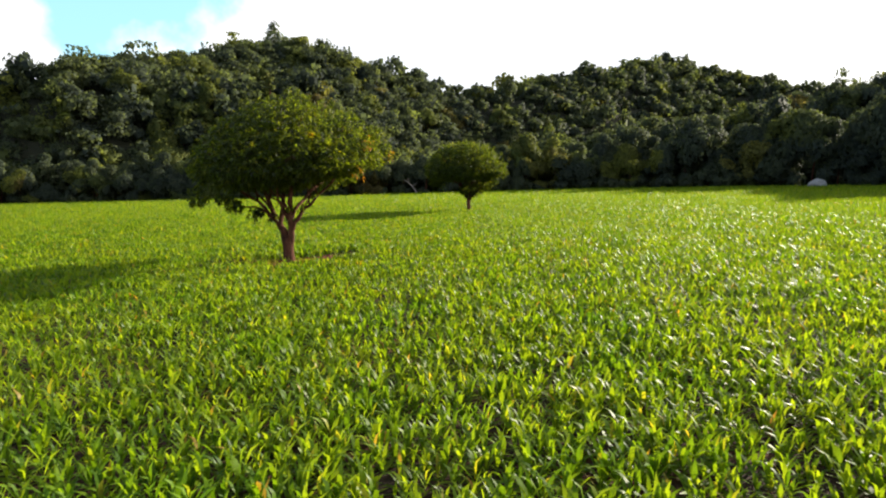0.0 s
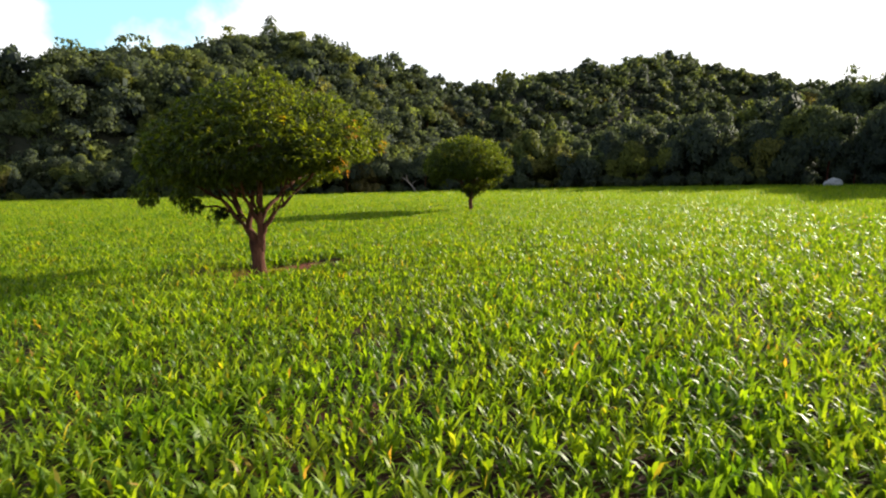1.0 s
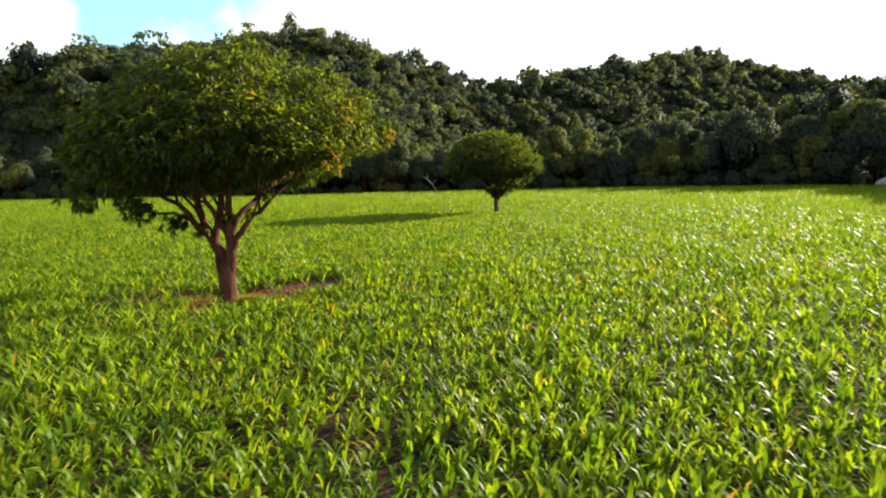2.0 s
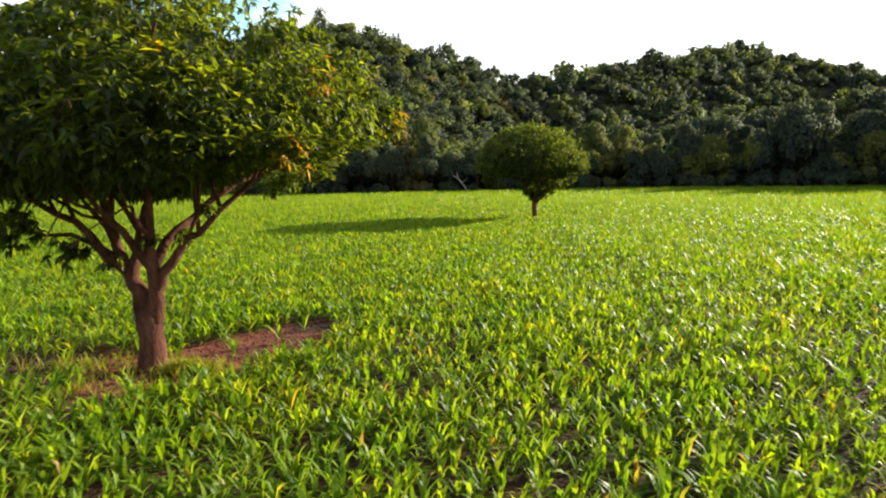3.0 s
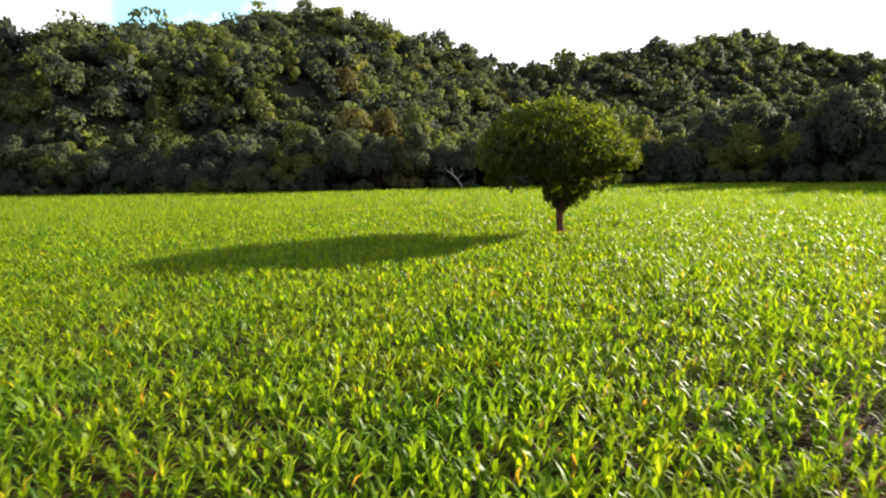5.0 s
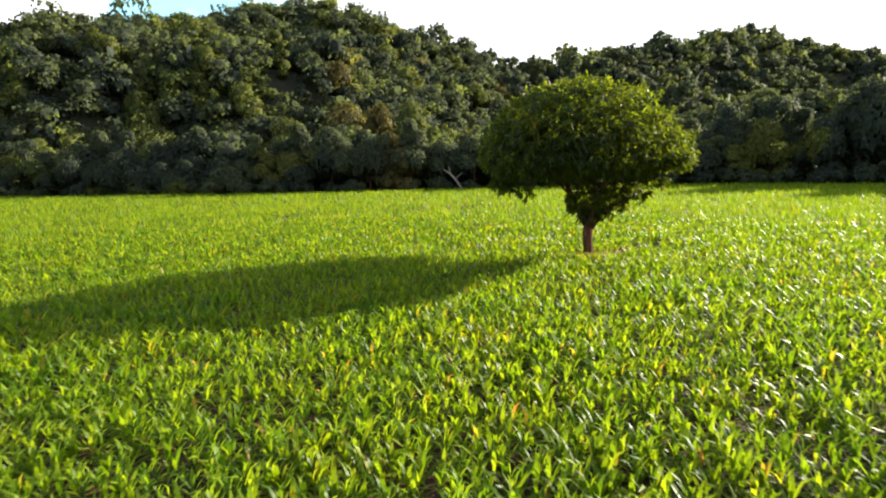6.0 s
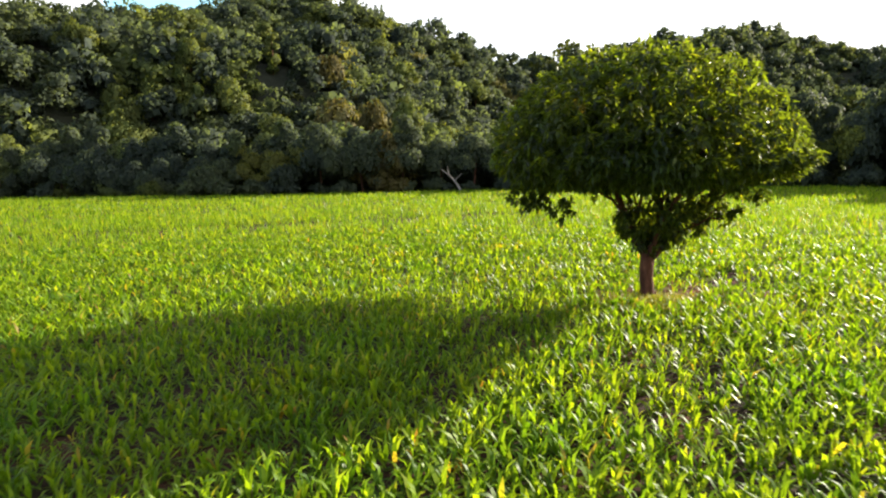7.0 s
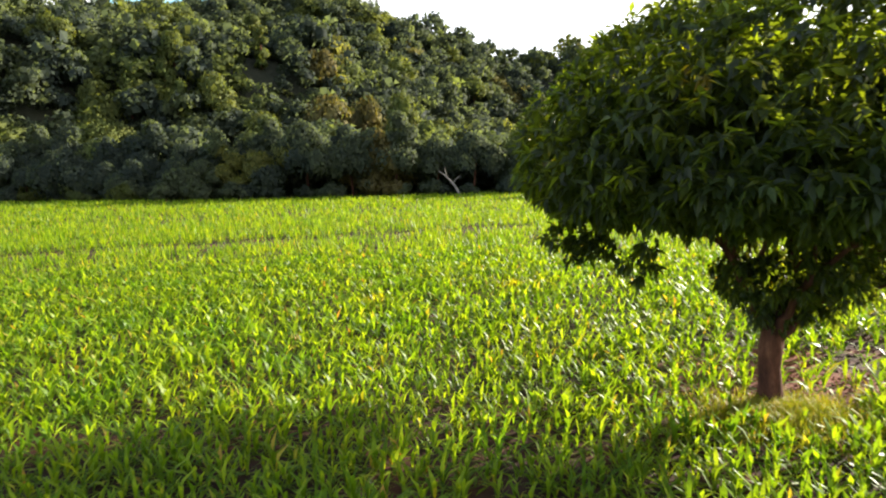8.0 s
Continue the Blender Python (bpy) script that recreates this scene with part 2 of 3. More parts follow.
def bow(a, b, rise, n=7, rng=None, wob=0.0):
    """Points of a bowed limb from a to b."""
    a, b = np.asarray(a, float), np.asarray(b, float)
    s = np.linspace(0, 1, n)[:, None]
    pts = a + (b - a) * s
    pts[:, 2] += rise * np.sin(np.pi * s[:, 0])
    if wob:
        w = rng.normal(0, wob, (n, 3))
        w[0] = w[-1] = 0
        pts += w
    return pts


# ---------------------------------------------------------------- ground
EDGE_X = [-260, -70, -52, -31, 0, 14, 26, 40, 54, 62, 72, 100, 200]
EDGE_Y = [118, 112, 110, 107, 112, 114, 112, 106, 98, 84, 70, 48, 20]
RIDGES = [
    [(-300, 140, 24), (-160, 138, 25), (-93, 140, 28), (-80, 146, 31.5), (-77, 166, 36), (-67, 190, 41.5), (-54, 214, 50), (-40, 214, 47), (-30, 218, 43), (-7, 234, 38), (11, 240, 35),
     (35, 260, 40), (70, 300, 51), (123, 350, 61), (153, 350, 53), (200, 340, 45), (320, 330, 45)],
    [(-70, 158, 30), (-56, 160, 30), (-42, 170, 30), (-25, 188, 27)],
    [(20, 185, 12), (50, 170, 16), (66, 155, 16), (105, 160, 25), (160, 150, 32), (300, 150, 32)],
]


def field_edge(x):
    return np.interp(x, EDGE_X, EDGE_Y)


def canopy(x, y):
    """Height of the woods' top over the plain."""
    x, y = np.asarray(x, float), np.asarray(y, float)
    top = np.zeros(np.broadcast(x, y).shape)
    for ridge in RIDGES:
        r = np.array(ridge, float)
        run = np.concatenate([[0], np.cumsum(np.hypot(*np.diff(r[:, :2], axis=0).T))])
        for s in np.arange(0, run[-1], 4.0):
            rx, ry, rz = (np.interp(s, run, r[:, i]) for i in range(3))
            top = np.maximum(top, rz * np.exp(-((x - rx) ** 2 + (y - ry) ** 2) / (0.82 * rz) ** 2))
    return top


def terrain(x, y):
    out = np.clip((np.asarray(y, float) - field_edge(x)) / 25.0, 0, 1)
    return np.maximum(canopy(x, y) - 6.6, 0) * out * out * (3 - 2 * out)


def build_ground():
    xs = np.unique(np.concatenate([np.linspace(-2500, -260, 15), np.arange(-260, 260, 4.0), np.linspace(260, 2500, 15)]))
    ys = np.unique(np.concatenate([np.linspace(-2500, -20, 15), np.arange(-20, 400, 4.0), np.linspace(400, 2500, 15)]))
    gx, gy = np.meshgrid(xs, ys)
    gz = terrain(gx, gy)
    co = np.stack([gx, gy, gz], -1).reshape(-1, 3)
    nx, ny = len(xs), len(ys)
    i, j = np.meshgrid(np.arange(nx - 1), np.arange(ny - 1))
    a = (j * nx + i).ravel()
    faces = np.stack([a, a + 1, a + nx + 1, a + nx], -1)
    me = mesh_from("ground", co, faces, SOIL)
    me.materials.append(LITTER)
    mid = co[faces].mean(1)
    me.polygons.foreach_set("material_index", (mid[:, 1] > field_edge(mid[:, 0]) + 1).astype(np.int32))
    tagged(new("ground", me), "dark reddish brown soil under the crop and woods", "ground", kind="structure")


build_ground()

# ---------------------------------------------------------------- corn
rng = np.random.default_rng(5)


def blade(base, yaw, length, lean, droop, width, segs, twist, hook=2.3):
    """One leaf that rises and bends over towards its tip, as (co, quads); hook: how late it bends."""
    s = np.linspace(0, 1, segs + 1)
    ang = radians(lean) - (radians(lean) + radians(droop)) * s ** hook
    step = length / segs
    out = np.concatenate([[0], np.cumsum(np.cos(ang[:-1]) * step)])
    up = np.concatenate([[0], np.cumsum(np.sin(ang[:-1]) * step)])
    w = width * np.clip(np.minimum(0.45 + 2.4 * s, 1.04 - s ** 2.2), 0.04, 1) / 2
    tw = twist * s
    fwd, side = np.array([math.cos(yaw), math.sin(yaw), 0]), np.array([-math.sin(yaw), math.cos(yaw), 0])
    mid = np.asarray(base) + out[:, None] * fwd + up[:, None] * np.array([0, 0, 1.0])
    normal = -np.sin(ang)[:, None] * fwd + np.cos(ang)[:, None] * np.array([0, 0, 1.0])
    across = np.cos(tw)[:, None] * side + np.sin(tw)[:, None] * normal
    co = np.stack([mid - w[:, None] * across, mid + w[:, None] * across], 1).reshape(-1, 3)
    q = np.array([(2 * i, 2 * i + 1, 2 * i + 3, 2 * i + 2) for i in range(segs)])
    return co, q


def corn_template(r, leaves, segs, wide=1.0, low=2):
    pieces, turn = [], r.uniform(0, 6.28)
    for i in range(leaves):
        k = i / max(leaves - 1, 1)
        yaw = turn + i * 3.0 + r.normal(0, 0.45)
        length = (0.22 + 0.19 * math.sin(math.pi * min(0.25 + 0.75 * k, 1))) * r.uniform(0.8, 1.2)
        lean = (24 + 60 * k ** 0.6 if segs > 1 else 40 + 36 * k) + r.normal(0, 8)
        pieces.append(blade((0, 0, 0.02 + 0.16 * k), yaw, length, min(lean, 88), r.uniform(40, 120) * (1.1 - 0.4 * k), 0.046 * wide * r.uniform(0.8, 1.2), segs, r.normal(0, 0.5), r.uniform(2.2, 3.4) if segs > 2 else 2.0))
    for i in range(low):  # the lowest leaves lie along the soil
        pieces.append(blade((0, 0, 0.03), turn + 1.3 + i * 2.6, 0.24 * r.uniform(0.8, 1.2), 14, 12, 0.085 * max(1, wide / 1.7), 1, r.normal(0, 0.3)))
    return stack(pieces)


def bare(x, y):
    """Where the crop leaves the soil open, round the two trees."""
    def oval(cx, cy, ux, uy, a, b):
        dx, dy = x - cx, y - cy
        return ((dx * ux + dy * uy) / a) ** 2 + ((dy * ux - dx * uy) / b) ** 2 < 1
    ragged = 0.17 * np.sin(5.1 * x + 1.7 * y) + 0.14 * np.sin(3.3 * y - 7.1 * x) + 0.1 * np.sin(9.7 * x + 4.0 * y)
    x, y = x + ragged, y + ragged
    return (oval(-4.2, 27.15, 0.45, 0.89, 2.4, 0.95) | oval(-6.4, 26.0, 1.0, 0.1, 2.1, 0.75) | oval(-5.3, 25.5, 1, 0, 0.85, 1.25)
            | oval(3.9, 56.8, 0.62, 0.78, 2.0, 0.75) | oval(2.0, 54.8, 1, 0, 1.25, 0.8))


ROW = unit(np.array([19.4, 8.8]))  # the way the crop rows run
PATH_XY = np.array([(0.3, 3.0), (0.2, 10), (-0.1, 17), (-0.6, 26), (-1.0, 35), (-1.6, 42), (-1.9, 47)])


def patchy(x, y):
    """0 to 1: how poorly the crop grows, in ragged spots a step or two across."""
    v = np.zeros(len(x))
    r = np.random.default_rng(17)
    for scale, amp in ((0.35, 0.5), (0.9, 0.8), (2.1, 1.0), (3.4, 0.7)):
        for _ in range(3):
            a, ph = r.uniform(0, 6.28), r.uniform(0, 6.28)
            v += amp * np.sin(scale * (x * math.cos(a) + y * math.sin(a)) * r.uniform(0.8, 1.25) + ph)
    return np.clip(0.42 + 0.2 * v, 0, 1)


def build_corn():
    pieces = []
    u = np.arange(-140, 200, 0.115)
    v = np.arange(-120, 160, 0.25)
    # whole rows, then plants jittered along and across them
    gu, gv = np.meshgrid(u, v)
    gu = gu + rng.uniform(-0.08, 0.08, gu.shape)
    gv = gv + rng.normal(0, 0.085, gv.shape)
    x, y = (gu * ROW[0] - gv * ROW[1]).ravel(), (gu * ROW[1] + gv * ROW[0]).ravel()
    def beside(x, y):
        return (x > 0.72 * (y - 3) + 3) | (x < -0.74 * (y - 3) - 3) | (y < 3.0)

    ahead = (x > -85) & (x < 74) & (y > -25) & (y < field_edge(x) - 1.0) & (~beside(x, y) | (rng.uniform(0, 1, len(x)) < np.where((np.abs(x) < 46) & (y > -20), 0.95, 0.16)))
    x, y = x[ahead], y[ahead]
    gap = (np.abs((y - 69.7) - (x + 20.9) * 0.4536) < 0.85) & (rng.uniform(0, 1, len(x)) < 0.97)
    keep = (~bare(x, y) | (rng.uniform(0, 1, len(x)) < np.where(y > 55.6, 0.3, 0.05))) & ~(gap & (x < 0.5))
    x, y = x[keep], y[keep]
    lane = np.interp(y, PATH_XY[:, 1], PATH_XY[:, 0])
    dist = np.hypot(x - lane, np.maximum(y - 46, 0))
    dist = np.where(beside(x, y), 450, dist)
    bands = [(0, 4.5, 1.0, 6, 3, 1.35), (4.5, 12, 1.0, 5, 2, 1.5), (12, 24, 0.9, 4, 2, 1.7), (24, 42, 0.5, 4, 1, 2.8), (42, 300, 0.27, 4, 1, 3.6), (400, 500, 0.26, 4, 1, 6.5)]
    for lo, hi, share, leaves, segs, wide in bands:
        pick = (dist >= lo) & (dist < hi) & (rng.uniform(0, 1, len(x)) < share)
        px, py = x[pick], y[pick]
        thin = patchy(px, py)
        live = rng.uniform(0, 1, len(px)) > 0.16 * thin ** 2
        px, py, thin = px[live], py[live], thin[live]
        which = rng.integers(0, 10, len(px))
        for k in range(10):
            sel = which == k
            n = int(sel.sum())
            if n == 0:
                continue
            t = corn_template(rng, leaves, segs, wide, 0 if lo == 42 else 2)
            place = np.stack([px[sel], py[sel], np.zeros(n)], -1)
            size = rng.uniform(0.56, 0.92, n) * (1.12 - 0.25 * thin[sel]) * (1.0 if lo < 12 else 1.1)
            pieces.append(scattered(t, place, rng.uniform(0, 6.28, n), size))
    co, f = stack(pieces)
    tagged(new("corn_field", mesh_from("corn_field", co, f, CORN)), "young green corn plants in dense rows on soil", "corn", kind="stuff")


build_corn()


# ---------------------------------------------------------------- mango trees
def lobes(r, count, centre, a, b, up, down, low=-0.35, inset=0.72, size=(0.8, 1.25)):
    d = unit(r.normal(0, 1, (count * 4, 3)))
    d = d[d[:, 2] > low][:count]
    reach = np.where(d[:, 2:] > 0, np.array([a, b, up]), np.array([a, b, down]))
    return np.asarray(centre) + d * reach * inset * r.uniform(0.88, 1.08, (len(d), 1)), r.uniform(*size, len(d))


def leaves_at(r, spots, outward, per, length, width):
    """Whorls of drooping folded leaves at spots, as (co, triangles)."""
    n = len(spots) * per
    base = np.repeat(spots, per, 0) + r.normal(0, 0.03, (n, 3))
    d = unit(np.repeat(outward, per, 0) * 0.5 + r.normal(0, 0.62, (n, 3)) + np.array([0, 0, -0.42]))
    side = unit(np.cross(d, np.array([0, 0, 1.0]) + r.normal(0, 0.35, (n, 3))))
    nor = np.cross(side, d)
    ln = length * r.uniform(0.65, 1.25, (n, 1))
    wd = width * r.uniform(0.8, 1.2, (n, 1)) * 0.5
    mid = base + d * ln * 0.45 - nor * wd * 0.3
    left = base + d * ln * 0.42 - side * wd + nor * wd * 0.35
    right = base + d * ln * 0.42 + side * wd + nor * wd * 0.35
    tip = base + d * ln + np.array([0, 0, -0.16]) * ln
    co = np.stack([base, left, mid, right, tip], 1).reshape(-1, 3)
    f = np.array([(0, 2, 1), (0, 3, 2), (1, 2, 4), (2, 3, 4)])
    return co, (f[None] + (np.arange(n) * 5)[:, None, None]).reshape(-1, 3)


def smooth_line(way, n):
    """n points on a curve through the way points."""
    w = np.array(way, float)
    w = np.concatenate([2 * w[:1] - w[1:2], w, 2 * w[-1:] - w[-2:-1]])
    out = []
    for s in np.linspace(0, len(way) - 1.0001, n):
        i, u = int(s), s - int(s)
        a, b, c, d = w[i:i + 4]
        out.append(0.5 * (2 * b + (c - a) * u + (2 * a - 5 * b + 4 * c - d) * u * u + (3 * b - a - 3 * c + d) * u ** 3))
    return np.array(out)


def mango_tree(at, seed, label, shape, stems, whorls, hang, tuck=0.0, lift=0.0, withered=()):
    """A spreading tree: trunk, limbs with side branches, crown of whorled leaves."""
    r = np.random.default_rng(seed)
    centre, a, b, up, down = shape
    tree = tagged(new("mango_tree"), label, "tree", group="trees in the field")
    tree.location = at
    fork, girth, lean = stems["fork"], stems["girth"], stems["lean"]
    pts = [(0, 0, -0.15), (0, 0, 0.05), (0.01, 0, 0.3), (lean * 0.4, 0.02, fork * 0.55), (lean * 0.8, 0, fork * 0.85), (lean, 0, fork + 0.12)]
    rad = [girth * 1.5, girth * 1.25, girth * 1.02, girth * 0.95, girth * 1.05, girth * 0.8]
    co, q = tube(pts, rad, 14, 0.06, r)
    part_of("trunk", mesh_from("trunk", co, q, BARK), tree)
    for way, thick in stems["limbs"]:
        main = smooth_line(way, 10) + np.concatenate([np.zeros((2, 3)), r.normal(0, 0.03, (8, 3))])
        limb = part_of("limb", mesh_from("limb", *tube(main, np.linspace(thick, thick * 0.3, 10), 10, 0.05, r), BARK), tree)
        for k in range(5):
            s = main[5 + k % 5]
            out = unit(s - np.array([centre[0], centre[1], centre[2] - 2.9])) + r.normal(0, 0.4, 3)
            out[2] = max(out[2], 0.35)
            e = s + unit(out) * r.uniform(0.9, 1.6)
            br = bow(s, e, r.uniform(0, 0.2), 5, r, 0.04)
            bits = [tube(br, np.linspace(thick * 0.38, 0.014, 5), 6)]
            for _ in range(2):
                s2 = br[r.integers(2, 5)]
                e2 = s2 + unit(unit(out) + r.normal(0, 0.6, 3)) * r.uniform(0.4, 0.9)
                bits.append(tube(bow(s2, e2, 0.05, 4, r, 0.03), np.linspace(0.016, 0.006, 4), 5))
            part_of("branch", mesh_from("branch", *stack(bits), BARK), limb)
    c, size = lobes(r, shape_lobes(a), centre, a, b, up, down, -0.3, 0.78, (0.5, 0.95))
    # billows stand out towards the sun; the shaded side is even and close
    rel = c - np.asarray(centre)
    shady = np.clip(0.7 - unit(rel) @ np.array(toward_sun), 0, 1)[:, None]
    c = np.asarray(centre) + rel * (1 - 0.42 * shady)
    c = np.concatenate([c, np.array(hang, float)[:, :3]])
    size = np.concatenate([size, np.array(hang, float)[:, 3]])
    weight = size ** 2 * np.where(np.arange(len(size)) >= len(size) - len(hang), 2.2, 1.0)
    weight = weight / weight.sum()
    pick = r.choice(len(c), whorls, p=weight)
    d = unit(r.normal(0, 1, (whorls, 3)))
    spot = c[pick] + d * size[pick][:, None] * (r.uniform(0, 1, (whorls, 1)) ** 0.45) * np.array([1, 1, 0.85])
    co, f = leaves_at(r, spot, unit(spot - np.asarray(centre)), 11, 0.15, 0.056)
    deep = 4000  # the shaded heart of the crown, thinner towards the sun
    d = unit(r.normal(0, 1, (deep, 3)))
    reach = np.where(d[:, 2:] > 0, np.array([a, b, up]), np.array([a, b, down * 0.8]))
    lit = np.clip(d @ np.array(toward_sun), 0, 1)[:, None]
    core = np.asarray(centre) + d * reach * (0.8 - 0.4 * lit) * r.uniform(0.1, 1, (deep, 1)) ** 0.4
    inner = leaves_at(r, core, unit(core - np.asarray(centre)), 6, 0.24, 0.11)
    fill = 3600  # twigs between the billows on the shaded side
    d = unit(r.normal(0, 1, (fill, 3)))
    d = d[(d[:, 2] > -0.75) & (d @ np.array(toward_sun) < 0.3)]
    reach = np.where(d[:, 2:] > 0, np.array([a, b, up]), np.array([a, b, down * 0.85]))
    shell = np.asarray(centre) + d * reach * r.uniform(0.86, 0.97, (len(d), 1))
    shell = leaves_at(r, shell, d * 0.5, 8, 0.19, 0.075)
    co, f = stack([(co, f), inner, shell])
    # the top leans towards the +y side, and the underside rises towards the +x side
    co[:, 2] += np.maximum(co[:, 2] - centre[2], 0) * lift * (0.25 * (co[:, 0] - centre[0]) / a + (co[:, 1] - centre[1]) / b)
    under = np.minimum(co[:, 2] - centre[2], 0)
    co[:, 2] -= under * np.clip(tuck * co[:, 0], 0, 0.65)
    part_of("crown", mesh_from("crown", co, f, MANGO), tree, "dense glossy dark green leaves, a few yellow and orange")
    if withered:
        spot = np.repeat(np.array(withered)[:, :3], 8, 0) + r.normal(0, 1, (8 * len(withered), 3)) * np.repeat(np.array(withered)[:, 3:], 8, 0)
        dry = part_of("withered_leaves", mesh_from("withered_leaves", *leaves_at(r, spot, unit(spot - np.asarray(centre)), 5, 0.14, 0.055), WITHERED), tree, "yellow and orange withering leaves")
        tagged(dry, kind="stuff")
    return tree


def shape_lobes(a):
    return int(19 * a)


mango_tree((-5.37, 26.03, 0), 3, "spreading mango tree with forked reddish trunk and dense dark crown",
           ((0.05, 0.75, 3.4), 3.5, 3.7, 2.65, 1.1),
           {"fork": 0.92, "girth": 0.19, "lean": -0.01, "limbs": [
               ([(-0.06, 0, 0.75), (-0.16, 0, 1.2), (-0.32, 0.05, 1.55), (-0.62, 0.2, 2.1), (-1.2, 0.5, 3.6)], 0.15),
               ([(0.08, 0, 0.75), (0.13, 0, 1.2), (0.1, -0.02, 1.7), (0.2, -0.2, 2.4), (0.4, -0.5, 4.0)], 0.14),
               ([(0.14, 0.0, 1.2), (0.3, 0.04, 1.5), (0.52, 0.1, 1.85), (0.95, 0.3, 2.3), (1.9, 0.8, 3.3)], 0.095),
               ([(-0.28, 0.03, 1.45), (-0.65, -0.1, 1.9), (-1.15, -0.3, 2.4), (-2.3, -0.8, 3.3)], 0.085),
               ([(-0.26, 0.05, 1.4), (-0.22, 0.15, 1.9), (-0.2, 0.6, 2.6), (-0.1, 2.2, 3.6)], 0.10),
               ([(0.1, 0.02, 1.55), (0.35, 0.3, 2.1), (0.8, 1.4, 2.7), (1.5, 2.9, 3.2)], 0.085),
               ([(0.08, -0.05, 1.6), (-0.1, -0.5, 2.2), (0.2, -1.9, 3.1)], 0.075)]},
           3500, [(-3.0, -0.2, 2.3, 0.3), (-2.4, -1.4, 2.6, 0.4), (2.45, -0.6, 3.3, 0.5), (2.7, -0.7, 4.1, 0.5), (1.5, -1.6, 3.6, 0.5), (2.75, 2.3, 3.7, 0.5), (3.15, 2.6, 3.85, 0.36), (3.0, 2.6, 3.7, 0.34), (2.75, 2.8, 3.95, 0.38), (2.85, 1.7, 3.9, 0.38), (2.9, 1.1, 4.3, 0.5), (1.6, 3.7, 2.9, 0.55), (1.72, 3.66, 2.45, 0.2), (2.2, 1.4, 3.2, 0.5), (2.4, 3.0, 4.3, 0.5), (-1.6, -0.5, 2.2, 0.36), (-1.0, -0.3, 1.85, 0.26), (0.5, 0.1, 1.8, 0.18), (-0.5, -0.1, 1.7, 0.16), (-0.85, -0.2, 1.95, 0.22), (0.9, 0.2, 2.15, 0.22), (0.15, -0.15, 1.95, 0.15), (-0.2, 0.1, 1.3, 0.1), (-2.2, 0.3, 2.4, 0.4), (0.8, 3.9, 2.7, 0.5), (0.6, 4.2, 2.5, 0.25), (-1.2, -2.0, 3.0, 0.6)], tuck=0.24, lift=0.34,
           withered=((2.75, -1.2, 3.2, 0.13), (3.0, -0.85, 4.1, 0.14), (3.45, 2.65, 3.8, 0.13), (2.2, 2.4, 4.6, 0.12)))
mango_tree((1.93, 55.1, 0), 8, "rounded mango tree with short trunk and low dense crown",
           ((-0.1, 0.3, 3.25), 3.45, 3.85, 2.5, 1.0),
           {"fork": 1.0, "girth": 0.15, "lean": -0.02, "limbs": [
               ([(-0.05, 0, 0.85), (-0.1, 0, 1.25), (-0.35, 0.05, 1.8), (-0.9, 0.1, 3.1)], 0.1),
               ([(0.05, 0, 0.85), (0.08, 0, 1.3), (0.2, 0.1, 2.0), (0.4, 0.3, 3.5)], 0.1),
               ([(0.08, 0.0, 0.95), (0.3, -0.05, 1.25), (0.85, -0.1, 1.8), (2.0, -0.3, 2.9)], 0.07),
               ([(-0.08, 0.02, 1.05), (-0.35, -0.1, 1.6), (-0.9, -0.3, 2.3), (-2.0, -0.5, 3.2)], 0.06),
               ([(0.0, -0.04, 1.0), (0.1, -0.4, 1.6), (0.2, -1.8, 2.8)], 0.07),
               ([(0.0, 0.04, 1.0), (-0.1, 0.5, 1.6), (-0.2, 2.0, 2.8)], 0.07)]},
           3500, [(-2.75, -0.3, 2.5, 0.42), (-2.4, -0.3, 2.3, 0.3), (-1.95, -0.9, 2.2, 0.27), (-0.35, -0.3, 1.85, 0.45), (0.45, 0.2, 1.7, 0.45), (0.0, 0.3, 1.9, 0.65), (2.6, -0.5, 2.9, 0.6),
                  (1.1, -0.3, 1.9, 0.45), (2.2, -2.0, 3.0, 0.5), (-0.15, -0.1, 1.5, 0.34), (0.6, -0.6, 2.0, 0.5), (0.1, -1.0, 2.1, 0.5), (1.4, -0.8, 2.5, 0.45), (0.4, -0.3, 1.55, 0.36), (0.7, 0.4, 1.7, 0.36), (-0.4, 0.4, 1.75, 0.36), (2.6, -0.4, 3.6, 0.6),
                  (1.2, 0.0, 2.0, 0.45), (0.6, 0.0, 1.65, 0.36), (1.9, -0.2, 2.7, 0.4), (0.55, -0.2, 1.3, 0.22), (1.55, -0.3, 1.75, 0.32), (1.0, -0.2, 1.45, 0.24), (2.1, -0.4, 2.1, 0.3), (0.0, 0.0, 1.25, 0.22), (0.28, 0.0, 1.35, 0.26), (-0.18, 0.05, 1.42, 0.26), (0.3, 0.1, 1.55, 0.32)], tuck=0.12, lift=0.06)


